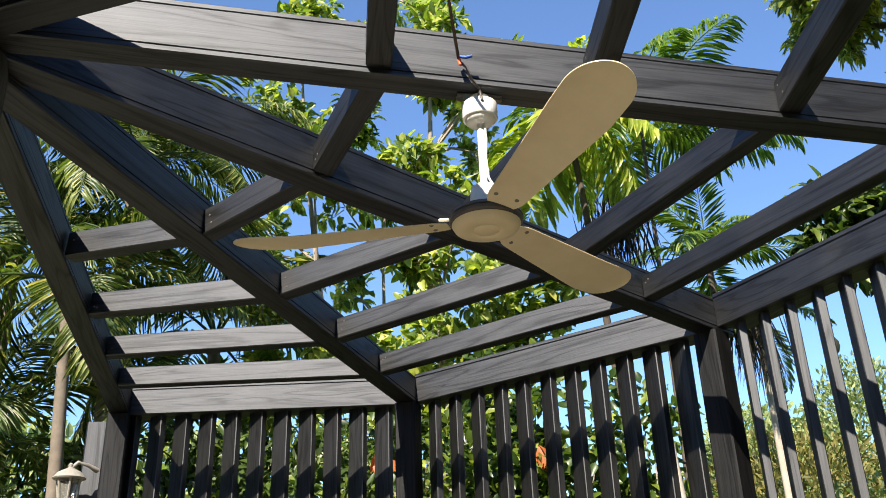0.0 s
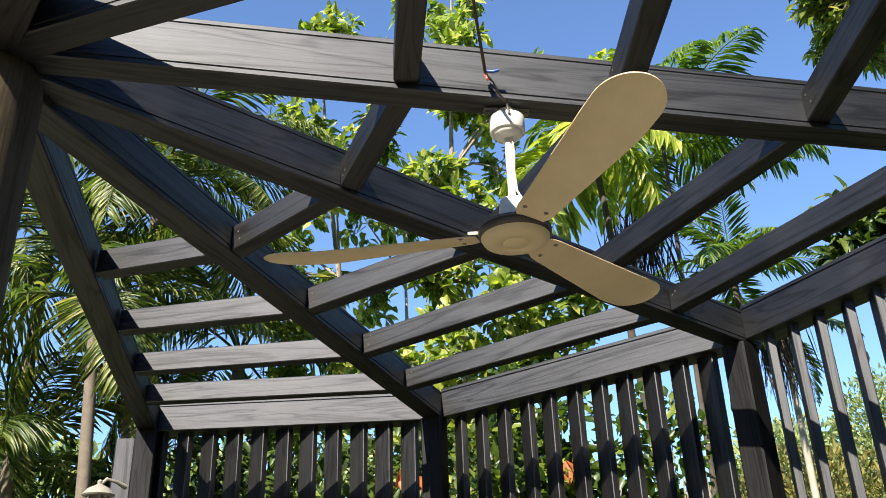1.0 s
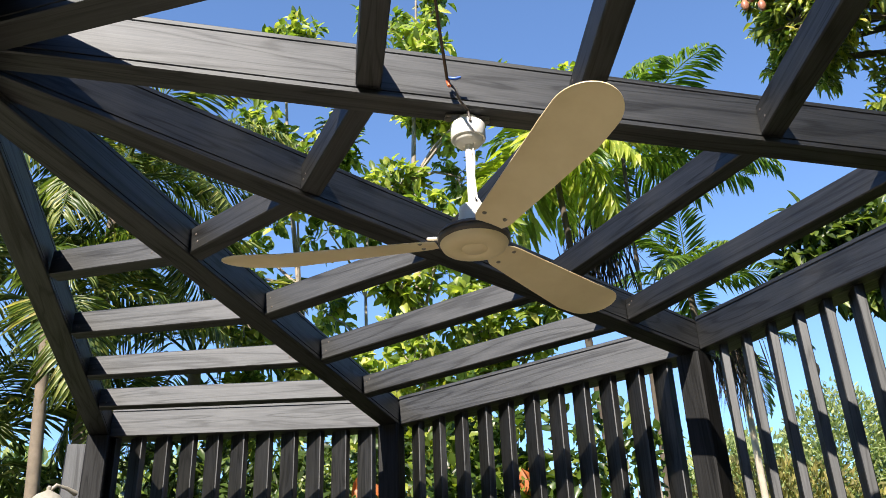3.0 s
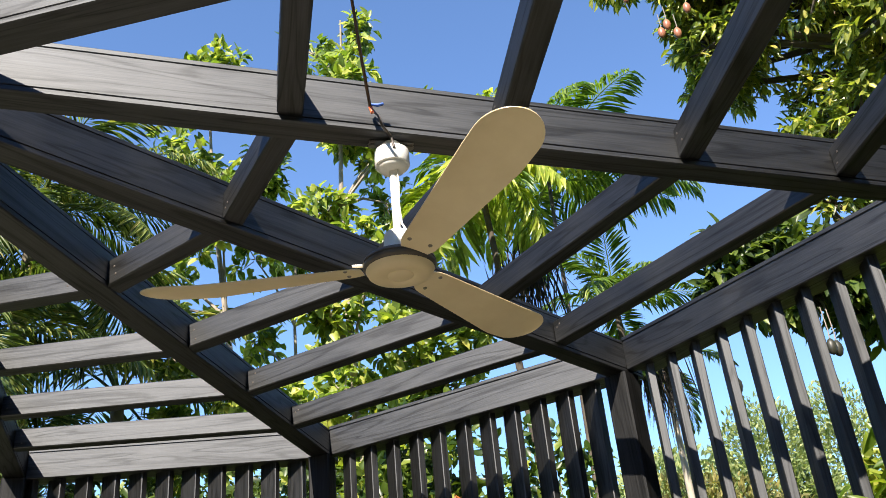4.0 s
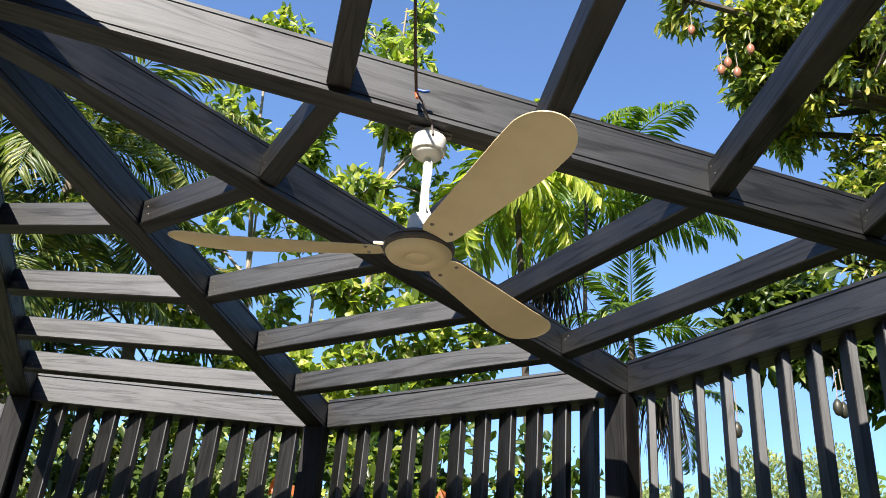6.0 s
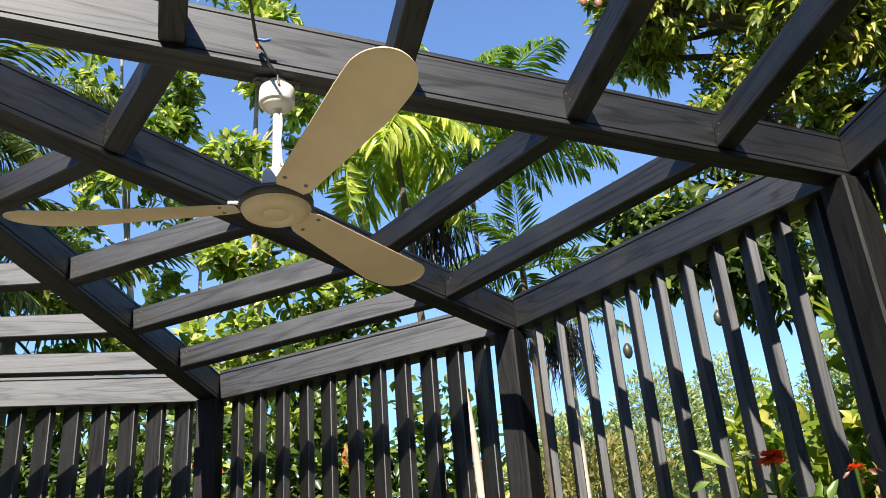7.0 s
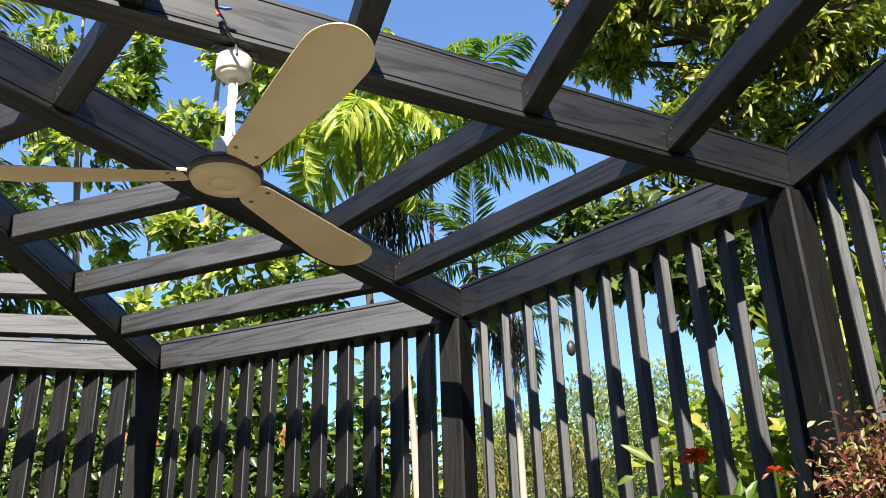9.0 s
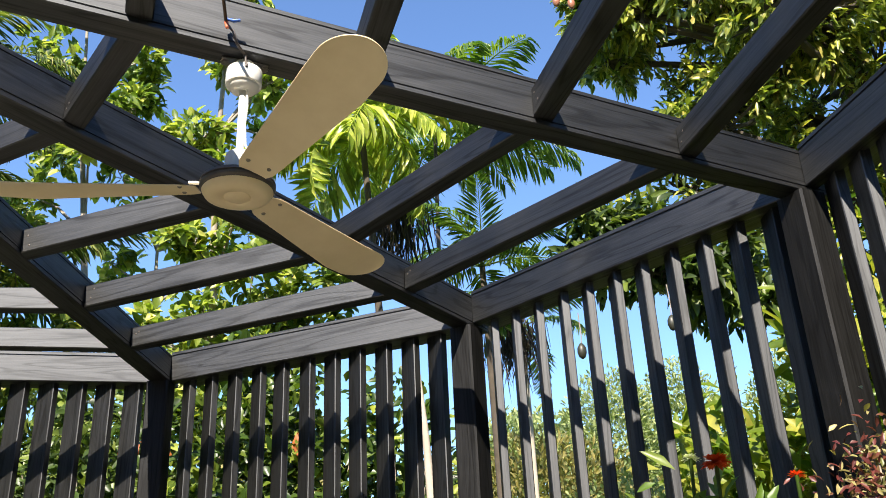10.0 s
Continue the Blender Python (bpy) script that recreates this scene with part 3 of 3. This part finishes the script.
def palm(label, foot, crown, meshes, count, tilt, trunk_r=0.09, bark=None, start=0.0, scale=1.0, shaft=False):
    ob = thing("palm_tree", label, "palm tree", "garden palms", at=foot)
    c = Vector(crown) - Vector(foot)
    n = 9
    pts = [Vector((c.x * (s / n) ** 1.5, c.y * (s / n) ** 1.5, c.z * s / n)) for s in range(n + 1)]
    rad = [trunk_r * (1.25 - 0.45 * s / n) for s in range(n + 1)]
    v, f = tube(pts, rad, 10)
    part("trunk", mesh_of("trunk", v, f, bark or PALMBARK, True), None, ob)
    if shaft:
        v, f = tube([c - Vector((0, 0, 0.7 * scale)), c - Vector((0, 0, 0.3 * scale)), c + Vector((0, 0, 0.08))], [trunk_r * 0.9, trunk_r * 1.0, trunk_r * 0.4], 10)
        part("crownshaft", mesh_of("crownshaft", v, f, PALMLEAF, True), None, ob, "smooth green crownshaft")
    for k in range(count):
        fr = part("frond", meshes[k % len(meshes)], None, ob)
        a = start + 137.5 * k + random.uniform(-14, 14)
        up = tilt[0] + (tilt[1] - tilt[0]) * (k + 0.5) / count + random.uniform(-6, 6)
        fr.matrix_local = Matrix.Translation(c) @ Euler((radians(random.uniform(-25, 25)), -radians(up), radians(a)), "XYZ").to_matrix().to_4x4() @ Matrix.Scale(scale * random.uniform(0.85, 1.1), 4)
    return ob


DARK_FRONDS = [frond_mesh("frond", PALMDARK, 2.0, 52, 0.55, 0.03, d, h) for d, h in ((0.8, 0.7), (1.1, 0.9), (0.6, 0.5))]
GREEN_FRONDS = [frond_mesh("frond", PALMLEAF, 1.9, 44, 0.55, 0.045, d, h) for d, h in ((0.8, 0.5), (1.0, 0.8), (0.6, 0.3))]
LIME_FRONDS = [frond_mesh("frond", PALMLIME, 1.7, 25, 0.66, 0.1, d, h) for d, h in ((1.0, 0.8), (1.25, 1.0), (0.7, 0.5))]
palm("dense dark feather palm with drooping and yellowing fronds", (-3.3, 7.9, -0.1), (-3.1, 7.5, 5.7), DARK_FRONDS, 22, (-45, 75), 0.08, scale=0.85)
palm("dark feather palm with a ringed trunk and hanging fronds", (-3.05, 6.85, -0.1), (-3.25, 6.75, 4.1), DARK_FRONDS, 15, (-50, 70), 0.055, start=40, scale=0.85)
palm("feather palm with arching fronds behind the louvres", (-2.7, 9.2, -0.1), (-2.6, 8.9, 4.3), DARK_FRONDS, 12, (-30, 70), 0.08, start=80)
palm("young feather palm filling the garden corner", (-4.4, 8.2, -0.1), (-4.3, 7.8, 3.0), DARK_FRONDS, 13, (-20, 75), 0.07, start=15)
palm("full dark green feather palm at the garden edge", (-4.36, 7.9, -0.1), (-4.26, 7.7, 5.11), DARK_FRONDS, 15, (-45, 70), 0.07, start=25, scale=0.8)
palm("broad-leaved lime green palm with wide leaflets", (1.5, 7.4, -0.1), (1.1, 7.0, 5.5), LIME_FRONDS, 12, (-35, 45), 0.035, MANGOBARK, start=200, scale=0.62)
palm("slender green palm with upright fronds", (2.75, 8.7, -0.1), (2.6, 8.4, 4.75), GREEN_FRONDS, 13, (-20, 75), 0.04, MANGOBARK, start=60, scale=0.54)
palm("tall green palm rising above the roof beams", (2.9, 11.8, -0.1), (2.95, 11.7, 8.35), GREEN_FRONDS, 13, (-10, 36), 0.036, MANGOBARK, start=100, scale=1.15)
palm("thin palm with a pale trunk and dark hanging strands", (3.4, 9.6, -0.1), (3.4, 9.6, 4.5), GREEN_FRONDS, 7, (-40, 60), 0.04, WHITEBARK, 30, 0.5, False)


def strands(label, at, n, length, spread):
    b = np.array(at) + rng.normal(size=(n, 3)) * np.array([spread, spread, 0.12])
    w = np.array([0, 0, -1.0]) + rng.normal(size=(n, 3)) * 0.18
    me = leaves("hanging_strands", b, w, rng.normal(size=(n, 3)), length * rng.uniform(0.5, 1.1, n), 0.018, DRYLEAF, 0.1, 0.0)
    return tagged(new("hanging_strands", me), label, "palm flower", kind="stuff")


strands("dry dark flower strands hanging under the palm crown", (1.55, 7.7, 5.0), 260, 0.6, 0.13)
strands("dry dark flower strands hanging on the pale palm", (3.26, 9.5, 4.6), 220, 0.8, 0.12)


# ---- broad-leaved trees ----
def tree(label, foot, top, lobes, leaf, mat, bark, trunk_r=0.08, per=14, lean=0.2, droop=0.3):
    """A tapered leaning trunk, limbs to every lobe, twigs, and whorls of leaves at the twig tips. lobes: centre, radii, twigs."""
    ob = thing("tree", label, "tree", "garden trees", at=foot)
    base, c = Vector(foot), Vector(top)
    n = 10
    pts = []
    for s in range(n + 1):
        u = s / n
        p = base.lerp(c, u) - base
        pts.append(p + Vector((math.sin(u * 7 + base.x) * 0.07, math.sin(u * 5 + base.y) * 0.07, 0)) * (1 if 0 < s < n else 0))
    pieces = [tube(pts, [trunk_r * (1.15 - 0.95 * s / n) for s in range(n + 1)], 9)]
    tips, dirs = [], []
    for centre, radii, twigs in lobes:
        cl = Vector(centre) - base
        t = min(range(n + 1), key=lambda s: (pts[s] - cl).length + 2.0 * max(0.0, pts[s].z - cl.z + 0.2))
        m1 = pts[t].lerp(cl, 0.5) + Vector((0, 0, 0.08))
        r = trunk_r * 0.4
        pieces.append(tube([pts[t], m1, cl], [r, r * 0.7, r * 0.4], 6))
        p, d = blob_points(twigs, tuple(cl), radii)
        for q in p[:: 2]:
            e = Vector(q)
            pieces.append(tube([cl.lerp(e, 0.1), cl.lerp(e, 0.6) + Vector((0, 0, -0.03)), e], [r * 0.35, r * 0.25, 0.004], 4))
        tips.append(p)
        dirs.append(d + np.array([0, 0, 0.25]))
    v, f = joined(*pieces)
    part("trunk", mesh_of("trunk", v, f, bark, True), None, ob)
    part("crown", rosettes("crown", np.concatenate(tips), np.concatenate(dirs), per, leaf[0], leaf[1], mat, 0.9, 0.04, droop), None, ob)
    return ob


def scatter_lobes(n, lo, hi, radius, twigs):
    out = []
    for _ in range(n):
        r = radius * random.uniform(0.7, 1.2)
        out.append((tuple(random.uniform(a, b) for a, b in zip(lo, hi)), (r, r, r * 0.8), twigs))
    return out


slim = "slender pale-trunked tree with loose clumps of broad green leaves"
tree(slim, (-1.15, 9.0, -0.1), (-1.8, 8.9, 8.6), scatter_lobes(21, (-2.35, 8.4, 3.4), (-1.0, 9.3, 8.5), 0.27, 13), (0.165, 0.085), TREELEAF, BARK, 0.055, 12)
tree(slim, (-0.2, 8.6, -0.1), (-0.15, 8.5, 8.9), scatter_lobes(33, (-0.9, 7.9, 3.0), (0.65, 8.9, 9.0), 0.28, 13), (0.165, 0.085), TREELEAF, BARK, 0.06, 12)
tree(slim, (-0.75, 9.6, -0.1), (-0.8, 9.5, 6.6), scatter_lobes(15, (-1.5, 9.0, 2.6), (0.4, 10.0, 6.4), 0.28, 12), (0.165, 0.085), TREELEAF, BARK, 0.045, 11)
tree(slim, (0.7, 9.2, -0.1), (0.6, 9.1, 5.0), scatter_lobes(13, (0.0, 8.4, 2.6), (1.3, 9.4, 4.9), 0.28, 12), (0.165, 0.085), TREELEAF, BARK, 0.045, 11)

mango_lobes = scatter_lobes(44, (3.9, 5.2, 4.6), (7.0, 7.4, 8.6), 0.62, 34) + scatter_lobes(11, (3.15, 6.0, 6.3), (3.9, 7.2, 7.7), 0.4, 26)
mango_lobes.append(((2.5, 5.95, 7.12), (0.28, 0.28, 0.24), 12))
# Unseen upper lobes, added to cast shade on the crown below.
mango_lobes += scatter_lobes(13, (5.0, 3.8, 7.9), (7.6, 6.2, 10.5), 0.72, 30)
tree("large dense mango tree with long drooping glossy leaves", (7.6, 6.4, -0.1), (5.8, 6.2, 6.6), mango_lobes, (0.15, 0.05), MANGOLEAF, MANGOBARK, 0.17, 19, 0.1, 0.9)

# Low mango clumps; their shade is put into the colour with dark hedge leaves.
low_lobes = scatter_lobes(13, (2.5, 5.4, 3.4), (3.9, 5.9, 4.0), 0.3, 13)
tree("low shaded mango clumps behind the louvred wall, shade given by dark leaf colour", (4.6, 6.2, -0.1), (3.9, 5.9, 4.2), low_lobes, (0.17, 0.06), HEDGELEAF, MANGOBARK, 0.07, 16, 0.1, 0.9)


def hanging_fruit(at, long, mat, label):
    v, f = lathe([(0.006, -long), (0.03, -long + 0.012), (0.045, -long + 0.045), (0.042, -long + 0.08), (0.02, -long + 0.108), (0.004, -long + 0.115)], 14)
    ob = thing("mango", label, "mango fruit", "hanging mangoes", at=at)
    part("fruit", mesh_of("fruit", [(x * 0.75, y * 0.65, z) for x, y, z in v], f, mat, True), None, ob)
    v, f = tube([(0, 0, 0), (0.006, 0, -long / 2), (0, 0, -long + 0.11)], [0.004] * 3, 5)
    part("stalk", mesh_of("stalk", v, f, BARK), None, ob)


for at in ((2.68, 5.69, 6.4), (2.74, 5.66, 6.28), (2.62, 5.7, 6.32), (2.46, 5.89, 6.9), (2.85, 5.6, 6.5)):
    hanging_fruit(at, 0.26, FRUIT, "ripening pink-blushed mango hanging on a thin stalk")
for at in ((2.43, 5.54, 3.2), (3.0, 5.26, 3.33), (3.06, 5.3, 3.33)):
    hanging_fruit(at, 0.34, GREENFRUIT, "dark green mango hanging on a long stalk")


# ---- shrubs and hedges ----
def shrub(name, label, category, centre, radii, n, per, leaf, mat, stems=9, droop=0.4):
    ob = thing(name, label, category, at=(centre[0], centre[1], -0.1))
    p, d = blob_points(n, (0, 0, centre[2] + 0.1), radii, 0.2)
    p[:, 2] = np.maximum(p[:, 2], 0.15)
    pieces = []
    for q in p[:: max(1, n // (stems * 4))]:
        pieces.append(tube([(q[0] * 0.25, q[1] * 0.25, 0.0), (q[0] * 0.6, q[1] * 0.6, q[2] * 0.6), tuple(q)], [0.012, 0.009, 0.004], 5))
    v, f = joined(*pieces)
    part("stems", mesh_of("stems", v, f, BARK), None, ob)
    part("foliage", rosettes("foliage", p, d + np.array([0, 0, 0.4]), per, leaf[0], leaf[1], mat, 1.0, 0.05, droop), None, ob)
    return ob


shrub("shrub", "yellow-green shrub with long glossy leaves behind the louvres", "shrub", (2.62, 4.05, 0.9), (0.6, 0.45, 1.4), 430, 9, (0.18, 0.055), YELLOWLEAF)
shrub("shrub", "tall yellow-green shrub with long glossy leaves by the corner post", "shrub", (2.9, 3.45, 1.4), (0.32, 0.3, 1.7), 260, 9, (0.18, 0.055), YELLOWLEAF)
shrub("vine_thicket", "thick wall of broad green vine leaves behind the louvres", "vine", (0.35, 6.2, 1.5), (1.0, 0.5, 1.75), 900, 8, (0.11, 0.06), VINELEAF)
shrub("vine_thicket", "tangle of climbing green leaves behind the louvres", "vine", (-0.75, 6.9, 1.4), (0.9, 0.5, 1.7), 640, 8, (0.12, 0.06), HEDGELEAF)
shrub("vine_thicket", "loose green climber behind the louvres and the white trunk", "vine", (1.35, 6.6, 1.5), (0.5, 0.4, 1.75), 330, 8, (0.11, 0.06), VINELEAF)
shrub("hedge", "dense dark hedge outside the end of the pergola", "hedge", (3.7, 3.2, 1.6), (0.7, 1.0, 1.9), 800, 9, (0.17, 0.055), HEDGELEAF)
shrub("hedge", "dark leafy hedge in shade behind the louvres", "hedge", (-2.2, 8.0, 1.7), (1.9, 0.6, 1.9), 1100, 9, (0.17, 0.055), HEDGELEAF)
shrub("hedge", "dark leafy undergrowth beside the palms", "hedge", (-4.8, 8.6, 1.5), (1.7, 0.7, 2.0), 900, 9, (0.17, 0.055), HEDGELEAF)
for at in ((0.49, 5.9, 2.42), (-0.62, 6.62, 2.54), (-0.48, 6.6, 2.5)):
    for _ in range(4):
        b = np.array([at]) + rng.normal(size=(1, 3)) * 0.025
        me = leaves("dry_leaf", b, np.array([[0.1, -0.2, -1.0]]) + rng.normal(size=(1, 3)) * 0.3, rng.normal(size=(1, 3)) + np.array([[0, -1.5, 0]]), 0.17, 0.075, RUSTLEAF)
        tagged(new("dry_leaf", me), "rust-orange dry leaf caught in the vines", "dry leaf", "dry leaves in the vines")
v, f = tube([(1.46, 5.85, -0.1), (1.4, 5.82, 1.6), (1.345, 5.8, 2.45), (1.3, 5.78, 2.98)], [0.05, 0.04, 0.022, 0.005], 12)
trunk = thing("bare_trunk", "bare white trunk standing behind the louvres", "tree trunk")
part("trunk", mesh_of("trunk", v, f, WHITEBARK, True), None, trunk)


def far_wood(label, centre, radii, n, leaf, mat):
    p, d = blob_points(n, centre, radii, 0.55)
    me = leaves("far_trees", p, d + rng.normal(size=(n, 3)) * 0.6, rng.normal(size=(n, 3)) + np.array([0, -0.6, 1]), leaf[0] * rng.uniform(0.6, 1.3, n), leaf[1], mat)
    return tagged(new("far_trees", me), label, "trees", kind="stuff")


# Far crowns in FARLEAF get their haze from the leaf colour.
for k in range(10):
    x = 1 + 4.0 * k + random.uniform(-1, 1)
    y = 27 + random.uniform(-3, 3) - 0.25 * k * k
    h = random.uniform(3.6, 4.6)
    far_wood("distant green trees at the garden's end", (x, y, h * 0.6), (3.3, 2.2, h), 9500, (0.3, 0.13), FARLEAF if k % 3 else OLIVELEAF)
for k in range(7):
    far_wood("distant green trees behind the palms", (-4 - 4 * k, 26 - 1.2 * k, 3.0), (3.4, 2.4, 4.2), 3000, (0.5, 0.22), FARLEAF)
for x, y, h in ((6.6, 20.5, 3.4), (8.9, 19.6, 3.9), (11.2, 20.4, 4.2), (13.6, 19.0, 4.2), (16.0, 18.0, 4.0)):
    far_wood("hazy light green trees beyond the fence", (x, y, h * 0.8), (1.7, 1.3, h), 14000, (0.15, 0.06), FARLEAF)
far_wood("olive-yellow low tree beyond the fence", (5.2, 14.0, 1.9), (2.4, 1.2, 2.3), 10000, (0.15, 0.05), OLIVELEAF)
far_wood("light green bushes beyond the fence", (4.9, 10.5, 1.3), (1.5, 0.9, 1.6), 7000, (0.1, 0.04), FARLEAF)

# Invented trees behind the camera keep blue sky out of the wood's sheen.
for deg, tall in ((168, 5.0), (188, 5.0), (208, 4.6), (228, 3.6), (247, 3.2), (275, 7.5), (294, 7.8), (313, 7.6), (332, 7.8), (351, 7.6)):
    a = radians(deg)
    far_wood("unseen trees added behind the viewer to block sky reflections", (13 * math.cos(a), 13 * math.sin(a) + 1.0, tall * 0.85), (2.8, 2.4, tall), 3400, (0.6, 0.34), HEDGELEAF)

# ---- flowers by the wall ----
def zinnia(label, foot, head, size, mat, petals=70):
    ob = thing("zinnia", label, "flower", "zinnias", at=foot)
    c = Vector(head) - Vector(foot)
    v, f = tube([(0, 0, 0), (c.x * 0.2, c.y * 0.3, c.z * 0.5), (c.x * 0.9, c.y * 0.9, c.z * 0.9), tuple(c)], [0.006, 0.005, 0.004, 0.005], 7)
    part("stem", mesh_of("stem", v, f, VINELEAF, True), None, ob)
    a = rng.random(petals) * 2 * np.pi
    e = rng.uniform(-0.35, 0.9, petals)
    way = np.stack([np.cos(a) * np.cos(e), np.sin(a) * np.cos(e), np.sin(e)], 1)
    me = leaves("petals", np.tile(np.array(c), (petals, 1)), way, np.tile([0, 0, 1.0], (petals, 1)) + way * 0.2, size * rng.uniform(0.8, 1.1, petals) * (1 - 0.3 * np.clip(e, 0, 1)), size * 0.28, mat, 0.15, 0.12)
    part("petals", me, None, ob)
    n = 24
    h = rng.uniform(0.35, 0.93, n)
    b = np.stack([c.x * h, c.y * h, c.z * h], 1)
    a = rng.random(n) * 2 * np.pi
    way = np.stack([np.cos(a), np.sin(a), 0.35 + 0 * a], 1)
    for k in range(n):
        one = slice(k, k + 1)
        part("leaf", leaves("leaf", b[one], way[one], np.array([[0, 0, 1.0]]) - way[one] * 0.3, rng.uniform(0.07, 0.12, 1), 0.034, VINELEAF, 0.2, 0.25), None, ob)


zinnia("scarlet zinnia in full bloom on a leafy stem", (1.26, 2.1, 0.0), (1.24, 1.97, 1.5), 0.04, REDPETAL, 150)
zinnia("small orange-red zinnia on a leafy stem", (1.5, 2.1, 0.0), (1.44, 1.95, 1.465), 0.026, REDPETAL, 40)
zinnia("small white zinnia on a leafy stem", (1.2, 2.16, 0.0), (1.19, 2.0, 1.515), 0.026, WHITEPETAL, 50)
shrub("flower_bed_greens", "leafy green stems growing among the zinnias", "plant", (1.28, 2.14, 0.9), (0.32, 0.14, 0.57), 330, 6, (0.085, 0.024), PALMLEAF)
shrub("maroon_shrub", "small-leaved maroon and cream shrub beside the post", "shrub", (1.68, 1.8, 0.88), (0.25, 0.22, 0.69), 4200, 10, (0.031, 0.011), REDLEAF)
